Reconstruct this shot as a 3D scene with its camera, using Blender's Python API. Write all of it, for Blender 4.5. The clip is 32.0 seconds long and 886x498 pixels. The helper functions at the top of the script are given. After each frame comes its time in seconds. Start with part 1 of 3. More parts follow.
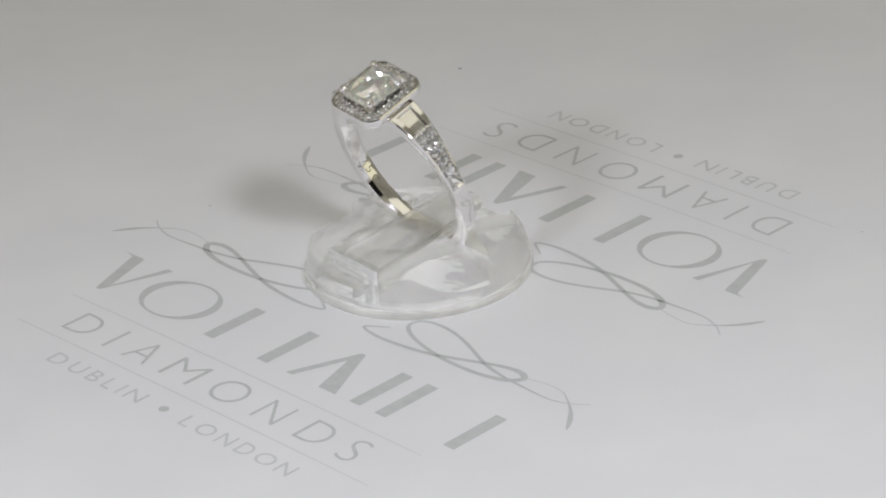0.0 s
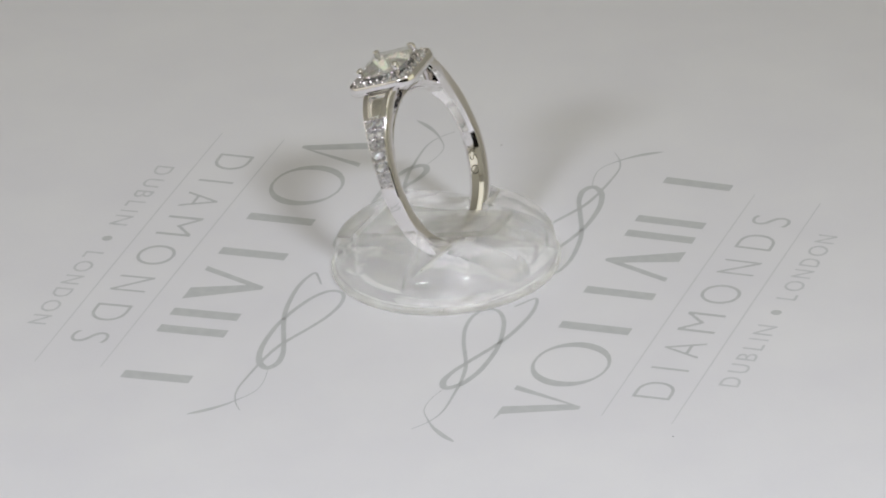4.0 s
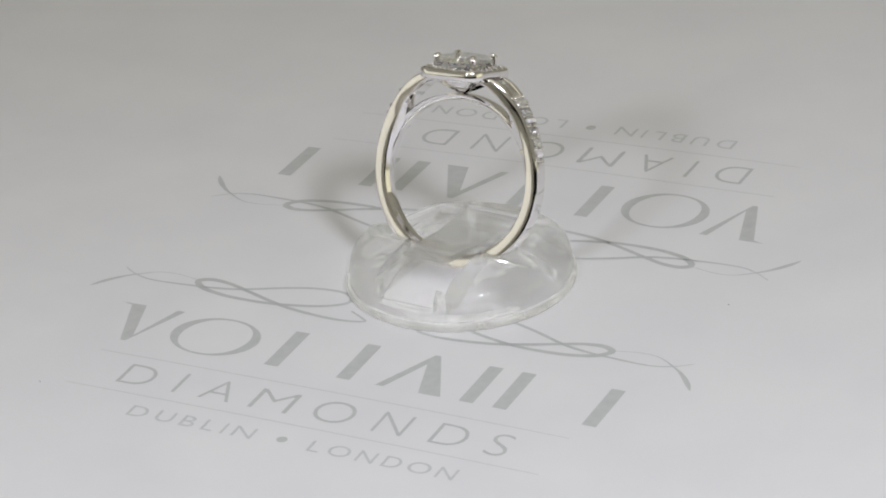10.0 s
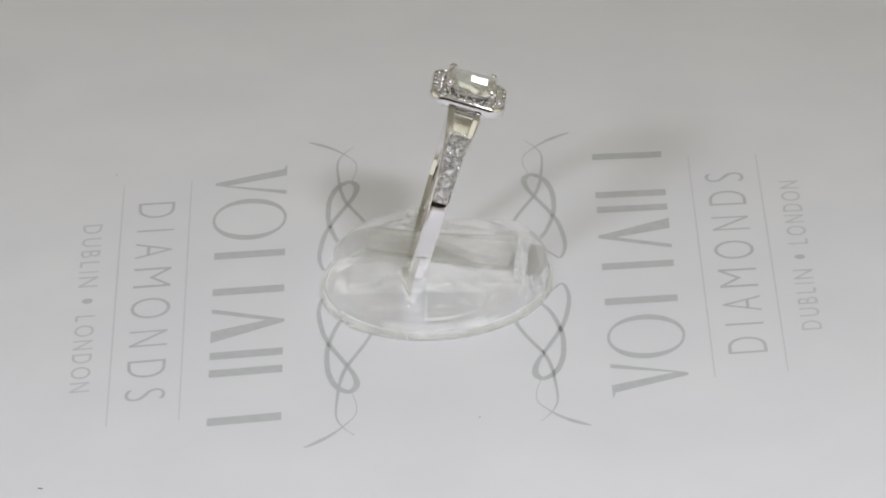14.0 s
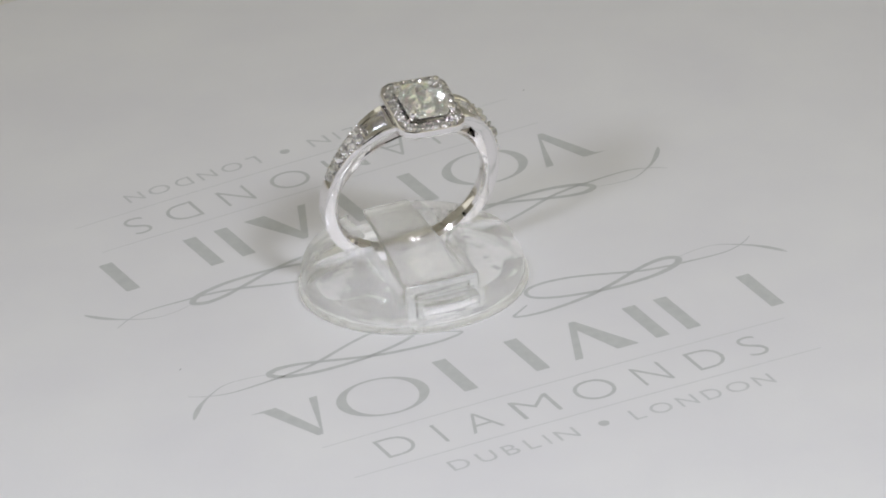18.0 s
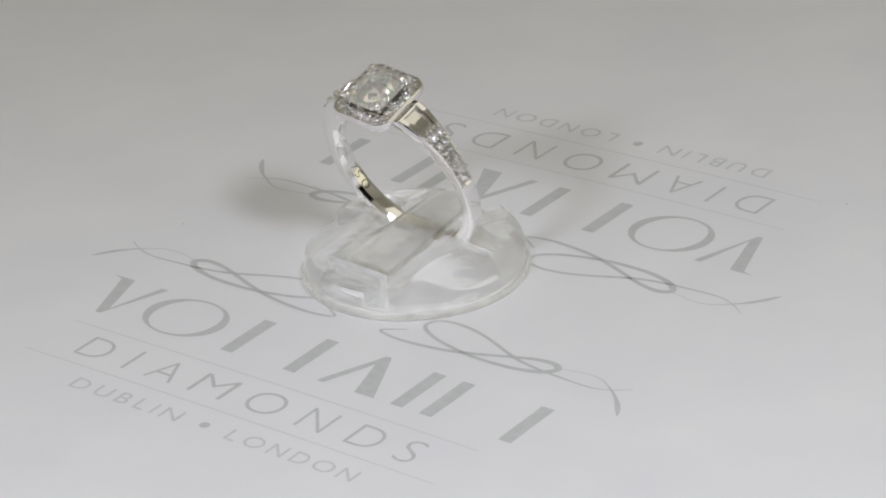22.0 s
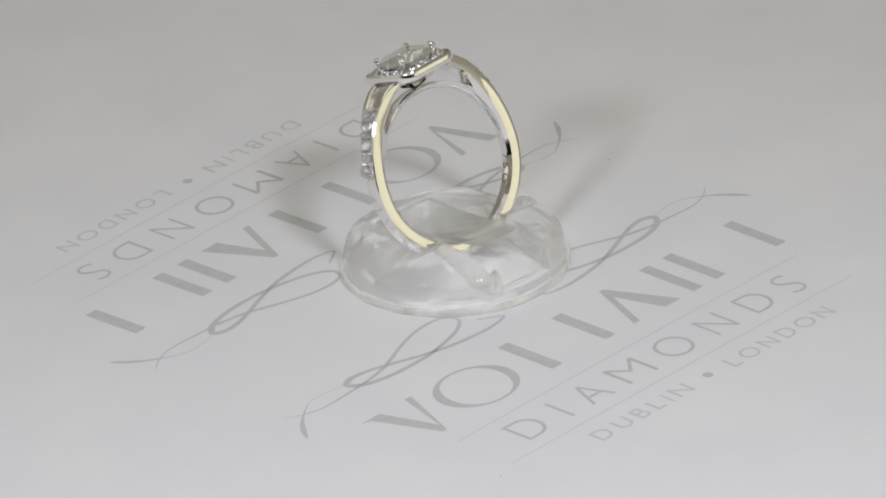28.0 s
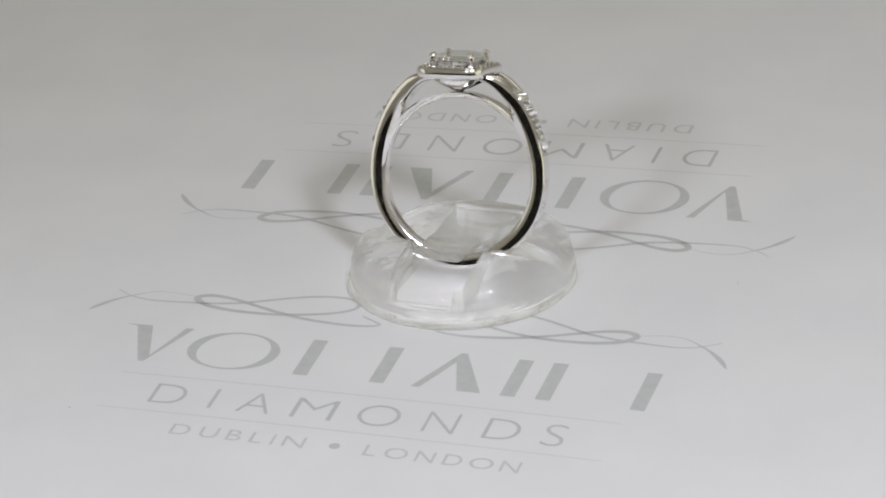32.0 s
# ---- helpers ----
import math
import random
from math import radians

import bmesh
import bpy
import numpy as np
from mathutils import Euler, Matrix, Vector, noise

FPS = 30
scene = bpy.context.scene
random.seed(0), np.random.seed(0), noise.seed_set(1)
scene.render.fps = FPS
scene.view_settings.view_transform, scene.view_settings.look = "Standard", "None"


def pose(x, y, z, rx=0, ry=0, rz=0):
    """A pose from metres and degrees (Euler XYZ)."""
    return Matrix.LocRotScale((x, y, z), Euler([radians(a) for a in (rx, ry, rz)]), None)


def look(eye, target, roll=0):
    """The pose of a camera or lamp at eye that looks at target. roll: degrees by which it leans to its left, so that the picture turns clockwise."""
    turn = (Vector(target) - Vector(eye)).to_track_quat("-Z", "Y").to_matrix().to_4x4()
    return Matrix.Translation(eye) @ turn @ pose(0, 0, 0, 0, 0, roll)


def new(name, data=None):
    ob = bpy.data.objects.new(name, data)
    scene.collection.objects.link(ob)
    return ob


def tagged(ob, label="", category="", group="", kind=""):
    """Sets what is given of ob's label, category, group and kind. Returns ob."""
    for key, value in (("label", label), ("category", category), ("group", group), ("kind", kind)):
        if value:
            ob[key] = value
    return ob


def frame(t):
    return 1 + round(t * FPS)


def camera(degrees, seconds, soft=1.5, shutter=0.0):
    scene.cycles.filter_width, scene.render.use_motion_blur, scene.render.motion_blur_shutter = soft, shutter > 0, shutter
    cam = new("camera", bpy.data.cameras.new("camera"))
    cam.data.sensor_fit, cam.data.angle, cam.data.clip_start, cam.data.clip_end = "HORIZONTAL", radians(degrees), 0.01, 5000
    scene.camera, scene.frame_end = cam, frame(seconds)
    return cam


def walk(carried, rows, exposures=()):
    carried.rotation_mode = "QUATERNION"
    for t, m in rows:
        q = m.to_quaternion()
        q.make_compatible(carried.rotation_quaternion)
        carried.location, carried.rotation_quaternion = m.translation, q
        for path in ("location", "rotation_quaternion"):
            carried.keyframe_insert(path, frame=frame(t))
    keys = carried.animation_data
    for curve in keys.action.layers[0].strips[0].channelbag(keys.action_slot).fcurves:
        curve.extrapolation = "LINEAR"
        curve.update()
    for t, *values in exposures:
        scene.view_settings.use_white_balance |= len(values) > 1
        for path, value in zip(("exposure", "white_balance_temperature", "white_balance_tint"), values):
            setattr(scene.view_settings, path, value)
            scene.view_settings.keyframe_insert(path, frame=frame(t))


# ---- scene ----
cam = camera(9.08, 32.0, soft=1.9)
EYE = (0.0, -0.566892, 0.288138)
PITCH, YAW, ROLL = 0.465612, 0.00143, -4.045
AIM = (EYE[0] + math.sin(YAW) * math.cos(PITCH), EYE[1] + math.cos(YAW) * math.cos(PITCH), EYE[2] - math.sin(PITCH))
VIEW = look(EYE, AIM, ROLL)
walk(cam, [(0.0, VIEW), (32.0, VIEW)])

# ---- light ----
MM = 0.001
world = bpy.data.worlds.new("room_air")
scene.world = world
world.use_nodes = True
world.node_tree.nodes["Background"].inputs["Color"].default_value = (1.0, 0.93, 0.80, 1)
world.node_tree.nodes["Background"].inputs["Strength"].default_value = 0.02


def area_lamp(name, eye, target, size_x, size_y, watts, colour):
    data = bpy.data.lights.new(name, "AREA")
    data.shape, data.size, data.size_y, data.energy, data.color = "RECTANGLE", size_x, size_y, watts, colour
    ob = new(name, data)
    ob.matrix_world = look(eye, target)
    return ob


def around(az, el, d):
    a, e = radians(az), radians(el)
    return (d * math.cos(e) * math.cos(a), d * math.cos(e) * math.sin(a), d * math.sin(e))


area_lamp("desk_lamp_right", around(-64, 43, 0.32), (-0.01, -0.02, 0.01), 0.041, 0.041, 0.35, (0.945, 0.98, 1.10))
area_lamp("desk_lamp_left", around(-123, 34, 0.33), (0, -0.02, 0.01), 0.052, 0.035, 0.27, (0.935, 0.975, 1.15))
# unseen glowing panel in place of the cream surface that the band reflects
area_lamp("cream_panel_light", around(-21.5, 11, 0.76), (0, 0, 0.02), 0.88, 0.31, 0.52, (1.0, 0.96, 0.66))
# unseen glowing panel, added to lighten what the band reflects from the west
area_lamp("west_reflection_panel", (-0.77, -0.08, 0.15), (0, -0.08, 0.03), 0.76, 0.26, 0.32, (1.0, 0.97, 0.84))
# warm fill from above, added to lift and warm the shadows; no such source known
area_lamp("overhead_fill", (0.0, -0.12, 0.97), (0.0, -0.12, 0.0), 0.8, 0.8, 1.18, (1.0, 0.97, 0.81))
scene.view_settings.exposure = 0.02


# ---- materials ----
def material(name, colour, rough=0.5, metal=0.0):
    m = bpy.data.materials.new(name)
    m.use_nodes = True
    b = m.node_tree.nodes["Principled BSDF"]
    b.inputs["Base Color"].default_value = (*colour, 1)
    b.inputs["Roughness"].default_value = rough
    b.inputs["Metallic"].default_value = metal
    return m, m.node_tree.nodes, m.node_tree.links, b


def noise_ramp(nodes, links, scale, lo, hi, detail=4.0, coords="Object"):
    tc = nodes.new("ShaderNodeTexCoord")
    n = nodes.new("ShaderNodeTexNoise")
    n.inputs["Scale"].default_value, n.inputs["Detail"].default_value = scale, detail
    links.new(tc.outputs[coords], n.inputs["Vector"])
    r = nodes.new("ShaderNodeMapRange")
    r.inputs["From Min"].default_value, r.inputs["From Max"].default_value = 0.3, 0.7
    r.inputs["To Min"].default_value, r.inputs["To Max"].default_value = lo, hi
    links.new(n.outputs["Fac"], r.inputs["Value"])
    return n, r


def tinted(nodes, links, b, a, c, scale):
    n, r = noise_ramp(nodes, links, scale, 0.0, 1.0)
    mix = nodes.new("ShaderNodeMix")
    mix.data_type = "RGBA"
    mix.inputs["A"].default_value, mix.inputs["B"].default_value = (*a, 1), (*c, 1)
    links.new(r.outputs["Result"], mix.inputs["Factor"])
    links.new(mix.outputs["Result"], b.inputs["Base Color"])


def bumped(nodes, links, b, scale, strength, distance, detail=6.0):
    n, r = noise_ramp(nodes, links, scale, 0.0, 1.0, detail)
    bump = nodes.new("ShaderNodeBump")
    bump.inputs["Strength"].default_value, bump.inputs["Distance"].default_value = strength, distance
    links.new(r.outputs["Result"], bump.inputs["Height"])
    links.new(bump.outputs["Normal"], b.inputs["Normal"])


paper_m, nd, lk, bs = material("card_stock", (0.80, 0.79, 0.80), 0.62)
tinted(nd, lk, bs, (0.775, 0.765, 0.785), (0.815, 0.808, 0.812), 60)
bumped(nd, lk, bs, 2600, 0.12, 0.00004)
bs.inputs["Specular IOR Level"].default_value = 0.3

ink_m, nd, lk, bs = material("grey_print", (0.45, 0.46, 0.46), 0.55)
tinted(nd, lk, bs, (0.54, 0.55, 0.545), (0.59, 0.60, 0.59), 900)
hair_m, nd, lk, bs = material("fine_grey_print", (0.50, 0.50, 0.50), 0.55)
tinted(nd, lk, bs, (0.65, 0.655, 0.655), (0.70, 0.70, 0.70), 900)
small_m, nd, lk, bs = material("small_grey_print", (0.6, 0.6, 0.6), 0.55)
tinted(nd, lk, bs, (0.59, 0.60, 0.60), (0.65, 0.655, 0.65), 900)
speck_m, nd, lk, bs = material("dark_speck", (0.1, 0.09, 0.08), 0.8)
tinted(nd, lk, bs, (0.08, 0.08, 0.08), (0.16, 0.15, 0.13), 4000)

gold_m, nd, lk, bs = material("white_gold", (0.905, 0.885, 0.885), 0.05, 1.0)
n_, r_ = noise_ramp(nd, lk, 1400, 0.035, 0.11)
lk.new(r_.outputs["Result"], bs.inputs["Roughness"])
bumped(nd, lk, bs, 700, 0.05, 0.00002, 3.0)
bright_cut_m, nd, lk, bs = material("bright_cut_gold", (0.80, 0.79, 0.77), 0.4, 1.0)
n_, r_ = noise_ramp(nd, lk, 3000, 0.2, 0.4)
lk.new(r_.outputs["Result"], bs.inputs["Roughness"])
bumped(nd, lk, bs, 3200, 1.0, 0.0003, 3.0)
engraved_m, nd, lk, bs = material("engraved_mark", (0.30, 0.28, 0.25), 0.4, 1.0)
n_, r_ = noise_ramp(nd, lk, 3000, 0.3, 0.5)
lk.new(r_.outputs["Result"], bs.inputs["Roughness"])


def gem(name, clearness, polish, cell, tint_share, rough, metal):
    """The upper facets of a cut diamond, clear with hard gloss, and the lower ones, whitened mirrors that throw the
    light back.
    """
    crown, nd, lk, bs = material(name + "_crown", (1, 1, 1), 0.0)
    nd.remove(bs)
    clear_ = nd.new("ShaderNodeBsdfTransparent")
    clear_.inputs["Color"].default_value = (0.985, 0.985, 0.97, 1)
    gloss = nd.new("ShaderNodeBsdfGlossy")
    gloss.inputs["Roughness"].default_value = polish
    edge = nd.new("ShaderNodeLayerWeight")
    edge.inputs["Blend"].default_value = 0.1
    share = nd.new("ShaderNodeMapRange")
    share.inputs["To Min"].default_value, share.inputs["To Max"].default_value = 1.0 - clearness, 0.8
    lk.new(edge.outputs["Facing"], share.inputs["Value"])
    mix = nd.new("ShaderNodeMixShader")
    lk.new(share.outputs["Result"], mix.inputs["Fac"])
    lk.new(clear_.outputs["BSDF"], mix.inputs[1])
    lk.new(gloss.outputs["BSDF"], mix.inputs[2])
    lk.new(mix.outputs["Shader"], nd["Material Output"].inputs["Surface"])
    pavilion, nd, lk, bs = material(name + "_pavilion", (0.95, 0.95, 0.94), rough, metal)
    spot = nd.new("ShaderNodeTexCoord")
    cells = nd.new("ShaderNodeTexVoronoi")
    cells.inputs["Scale"].default_value = cell
    lk.new(spot.outputs["Object"], cells.inputs["Vector"])
    # coloured glints painted in as random cell tints
    fire_tint = nd.new("ShaderNodeMix")
    fire_tint.data_type = "RGBA"
    fire_tint.inputs["Factor"].default_value = tint_share
    fire_tint.inputs["A"].default_value = (0.97, 0.97, 0.96, 1)
    lk.new(cells.outputs["Color"], fire_tint.inputs["B"])
    lk.new(fire_tint.outputs["Result"], bs.inputs["Base Color"])
    return crown, pavilion


diamond_m = gem("step_cut_diamond", 0.9, 0.05, 2400, 0.12, 0.09, 0.8)
melee_m = gem("brilliant_diamond", 0.68, 0.22, 2600, 0.1, 0.12, 0.6)


def two_toned(me, mats, level):
    """Facets above the girdle's height (or, without one, those that look up) take the first material, those below it the second."""
    for m in mats:
        me.materials.append(m)
    for f in me.polygons:
        f.material_index = 0 if (f.normal.z > 0.05 if level is None else f.center.z >= level) else 1


def two_toned_part(ob, mats, level):
    ob.data.materials.clear()
    two_toned(ob.data, mats, level)


def acrylic(name, tint, straight, haze_lo, haze_hi, rough, waviness, gloss_lo=0.02):
    """Clear moulded plastic: it bends what lies behind it, lets light through and is a little cloudy."""
    m, nd, lk, bs = material(name, tint, rough)
    bs.inputs["Transmission Weight"].default_value, bs.inputs["IOR"].default_value = 1.0, 1.49
    n, r = noise_ramp(nd, lk, 420, rough * 0.4, rough * 1.6)
    lk.new(r.outputs["Result"], bs.inputs["Roughness"])
    bumped(nd, lk, bs, 330, waviness, 0.0002, 2.0)
    seen_through = nd.new("ShaderNodeBsdfTransparent")
    seen_through.inputs["Color"].default_value = (0.985, 0.985, 0.97, 1)
    blend = nd.new("ShaderNodeMixShader")
    blend.inputs["Fac"].default_value = straight
    lk.new(bs.outputs["BSDF"], blend.inputs[1])
    lk.new(seen_through.outputs["BSDF"], blend.inputs[2])
    cloudy = nd.new("ShaderNodeBsdfTranslucent")
    bright = nd.new("ShaderNodeBsdfDiffuse")
    for n in (cloudy, bright):
        n.inputs["Color"].default_value = (*tint, 1)
    milk = nd.new("ShaderNodeMixShader")
    milk.inputs["Fac"].default_value = 0.6
    lk.new(cloudy.outputs["BSDF"], milk.inputs[1])
    lk.new(bright.outputs["BSDF"], milk.inputs[2])
    n, r = noise_ramp(nd, lk, 210, haze_lo, haze_hi, 3.0)
    haze = nd.new("ShaderNodeMixShader")
    lk.new(r.outputs["Result"], haze.inputs["Fac"])
    lk.new(blend.outputs["Shader"], haze.inputs[1])
    lk.new(milk.outputs["Shader"], haze.inputs[2])
    shine = nd.new("ShaderNodeBsdfGlossy")
    shine.inputs["Roughness"].default_value = 0.1
    lk.new(next(n for n in nd if n.bl_idname == "ShaderNodeBump").outputs["Normal"], shine.inputs["Normal"])
    edge = nd.new("ShaderNodeFresnel")
    edge.inputs["IOR"].default_value = 1.49
    share = nd.new("ShaderNodeMapRange")
    share.inputs["To Min"].default_value, share.inputs["To Max"].default_value = gloss_lo, gloss_lo + 0.1
    lk.new(edge.outputs["Fac"], share.inputs["Value"])
    gloss = nd.new("ShaderNodeMixShader")
    lk.new(share.outputs["Result"], gloss.inputs["Fac"])
    lk.new(haze.outputs["Shader"], gloss.inputs[1])
    lk.new(shine.outputs["BSDF"], gloss.inputs[2])
    lk.new(gloss.outputs["Shader"], nd["Material Output"].inputs["Surface"])
    return m


acrylic_m = acrylic("clear_acrylic", (0.925, 0.92, 0.898), 0.42, 0.03, 0.07, 0.012, 0.35)
# cream rim; its extra haze also paints the bright streak of light there
rim_m = acrylic("cream_rim_acrylic", (0.99, 0.985, 0.95), 0.9, 0.2, 0.4, 0.06, 0.25)
# cream cloudiness here stands in for a warm reflection
cream_glint_m = acrylic("cream_glint_acrylic", (0.98, 0.97, 0.89), 0.6, 0.3, 0.5, 0.05, 0.2, 0.15)
# white haze that stands in for bright reflections in the plastic
whitened_m = acrylic("whitened_acrylic", (0.99, 0.99, 0.985), 0.9, 0.45, 0.75, 0.1, 0.3)

table_m, nd, lk, bs = material("table_laminate", (0.78, 0.76, 0.72), 0.6)
tinted(nd, lk, bs, (0.76, 0.74, 0.70), (0.80, 0.78, 0.74), 9)
# near-white so that the unseen walls throw soft light back
bounce_m, nd, lk, bs = material("bounce_white", (0.90, 0.89, 0.85), 0.9)
tinted(nd, lk, bs, (0.89, 0.88, 0.84), (0.92, 0.91, 0.87), 3)
dark_m, nd, lk, bs = material("panel_black", (0.012, 0.011, 0.012), 0.95)
tinted(nd, lk, bs, (0.010, 0.009, 0.010), (0.018, 0.016, 0.017), 5)


# ---- helpers for meshes ----
def part(name, bm, mat, parent=None, label="", sharp=30):
    bmesh.ops.recalc_face_normals(bm, faces=bm.faces[:])
    me = bpy.data.meshes.new(name)
    for f in bm.faces:
        f.smooth = sharp > 0
    bm.to_mesh(me)
    bm.free()
    me.materials.append(mat)
    if sharp > 0:
        me.set_sharp_from_angle(angle=radians(sharp))
    ob = new(name, me)
    if parent:
        ob.parent = parent
    if label:
        tagged(ob, label)
    return ob


def loft(bm, rings, closed_loop=True, cap=True, wrap=False):
    """Skin a row of equal loops of points; wrap joins the last to the first."""
    vs = [[bm.verts.new(p) for p in ring] for ring in rings]
    pairs = list(zip(vs, vs[1:] + ([vs[0]] if wrap else []))) if wrap else list(zip(vs, vs[1:]))
    n = len(vs[0])
    for a, b in pairs:
        for k in range(n if closed_loop else n - 1):
            j = (k + 1) % n
            bm.faces.new((a[k], a[j], b[j], b[k]))
    if cap and not wrap:
        bm.faces.new(vs[0])
        bm.faces.new(vs[-1])
    return vs


def lathe(bm, profile, steps=96):
    """Turn a closed profile of (radius, height) about z."""
    rings = [[(r * math.cos(2 * math.pi * k / steps), r * math.sin(2 * math.pi * k / steps), z) for r, z in profile] for k in range(steps)]
    loft(bm, rings, wrap=True)


def smooth_line(pts, per=8):
    out = []
    for i in range(len(pts) - 1):
        p0, p1, p2, p3 = pts[max(i - 1, 0)], pts[i], pts[i + 1], pts[min(i + 2, len(pts) - 1)]
        for s in range(per):
            u = s / per
            out.append(tuple(0.5 * (2 * b + (c - a) * u + (2 * a - 5 * b + 4 * c - d) * u * u + (3 * b - a - 3 * c + d) * u ** 3)
                             for a, b, c, d in zip(p0, p1, p2, p3)))
    out.append(tuple(pts[-1]))
    return out


# ---- room ----
def slab(name, x0, x1, y0, y1, z0, z1, mat):
    bm = bmesh.new()
    bmesh.ops.create_cube(bm, size=1)
    for v in bm.verts:
        v.co = ((x0 + x1) / 2 + v.co.x * (x1 - x0), (y0 + y1) / 2 + v.co.y * (y1 - y0), (z0 + z1) / 2 + v.co.z * (z1 - z0))
    return part(name, bm, mat, sharp=0)


TABLE_Z = -0.020
tagged(slab("table_top", -0.8, 0.8, -0.75, 0.85, TABLE_Z - 0.03, TABLE_Z, table_m), "plain white table top under the card", "table", kind="structure")
# unseen walls and ceiling, added close by to spread bounced light evenly
tagged(slab("wall_north", -0.8, 0.8, 0.85, 0.86, TABLE_Z, 1.0, bounce_m), "unseen white wall, added to bounce light", "wall", kind="structure")
tagged(slab("wall_south", -0.8, 0.8, -0.76, -0.75, TABLE_Z, 1.0, bounce_m), "unseen white wall behind the camera, added to bounce light", "wall", kind="structure")
# unseen black panel, added so the ring's flat sides reflect dark
tagged(slab("dark_panel", -0.79, 0.72, -0.745, -0.74, TABLE_Z, 0.24, dark_m), "unseen dark panel behind the camera, added for black reflections", "screen", kind="structure")
tagged(slab("wall_east", 0.8, 0.81, -0.76, 0.86, TABLE_Z, 1.0, bounce_m), "unseen white wall, added to bounce light", "wall", kind="structure")
tagged(slab("wall_west", -0.81, -0.8, -0.76, 0.86, TABLE_Z, 1.0, bounce_m), "unseen white wall, added to bounce light", "wall", kind="structure")
tagged(slab("ceiling", -0.81, 0.81, -0.76, 0.86, 1.0, 1.01, bounce_m), "unseen white ceiling, added to bounce light", "ceiling", kind="structure")

bm = bmesh.new()
lathe(bm, [(0.0001, TABLE_Z), (0.046, TABLE_Z), (0.047, TABLE_Z + 0.001), (0.047, -0.0022), (0.0462, -0.0014), (0.0001, -0.0014)], 64)
turntable = tagged(part("turntable", bm, table_m), "round turntable platter hidden under the card", "turntable", kind="structure")


# ---- printed card ----
def card_z(x, y):
    """The slight curl of the card, in metres."""
    return -0.00065 * x - 0.0032 * y + 0.137 * x * x - 0.038 * x * y - 0.4866 * y * y


TEXT_A = (-38.99 * MM, 2.81 * MM, -47.62)
TEXT_B = (37.41 * MM, -2.81 * MM, 132.38)
CARD_TURN = radians(-47.6)


def make_card():
    bm = bmesh.new()
    nx, ny, thick = 66, 48, 0.00028
    tops, lows = [], []
    for j in range(ny + 1):
        for i in range(nx + 1):
            u, v = (i / nx - 0.5) * 0.297, (j / ny - 0.5) * 0.210
            x, y = u * math.cos(CARD_TURN) - v * math.sin(CARD_TURN), u * math.sin(CARD_TURN) + v * math.cos(CARD_TURN)
            z = card_z(x, y)
            tops.append(bm.verts.new((x, y, z)))
            lows.append(bm.verts.new((x, y, z - thick)))
    w = nx + 1
    for j in range(ny):
        for i in range(nx):
            a = j * w + i
            bm.faces.new((tops[a], tops[a + 1], tops[a + w + 1], tops[a + w]))
            bm.faces.new((lows[a + w], lows[a + w + 1], lows[a + 1], lows[a]))
    edge = [j * w for j in range(ny + 1)], [j * w + nx for j in range(ny + 1)], list(range(w)), [ny * w + i for i in range(w)]
    for row in edge:
        for a, b in zip(row, row[1:]):
            bm.faces.new((tops[a], tops[b], lows[b], lows[a]))
    return tagged(part("printed_card", bm, paper_m), "large white card with grey printed flourishes and lettering", "card", kind="structure")


card = make_card()
INK_LIFT = 0.00003


def on_card(frame_, x, y):
    """A point of a logo's own frame, in millimetres, laid on the card."""
    ox, oy, turn = frame_
    c, s = math.cos(radians(turn)), math.sin(radians(turn))
    wx, wy = ox + (x * c - y * s) * MM, oy + (x * s + y * c) * MM
    return (wx, wy, card_z(wx, wy) + INK_LIFT)


def polygon(frame_, pts):
    bm = bmesh.new()
    bm.faces.new([bm.verts.new(on_card(frame_, x, y)) for x, y in pts])
    bmesh.ops.triangulate(bm, faces=bm.faces[:])
    return bm


def ribbon(frame_, line, per=8, bm=None):
    """A stroke through (x, y, width) points."""
    bm = bm or bmesh.new()
    pts = smooth_line(line, per)
    last = None
    for i, (x, y, w) in enumerate(pts):
        x0, y0 = pts[max(i - 1, 0)][:2]
        x1, y1 = pts[min(i + 1, len(pts) - 1)][:2]
        d = math.hypot(x1 - x0, y1 - y0) or 1
        nx, ny = -(y1 - y0) / d * w / 2, (x1 - x0) / d * w / 2
        pair = bm.verts.new(on_card(frame_, x + nx, y + ny)), bm.verts.new(on_card(frame_, x - nx, y - ny))
        if last:
            bm.faces.new((last[0], last[1], pair[1], pair[0]))
        last = pair
    return bm


def ellipse_band(frame_, cx, cy, rx, ry, side, flat, lean):
    """A round band, heavy at its sides and thin at top and foot."""
    bm = bmesh.new()
    n, rows = 64, []
    for k in range(n):
        a = 2 * math.pi * k / n
        b = a + radians(lean)
        rows.append((bm.verts.new(on_card(frame_, cx + rx * math.cos(a), cy + ry * math.sin(a))),
                     bm.verts.new(on_card(frame_, cx + rx * math.cos(a) - side * math.cos(b) * abs(math.cos(b)) ** 0.5 - 0.0, cy + ry * math.sin(a) - flat * math.sin(a)))))
    for k in range(n):
        a, b = rows[k], rows[(k + 1) % n]
        bm.faces.new((a[0], b[0], b[1], a[1]))
    return bm


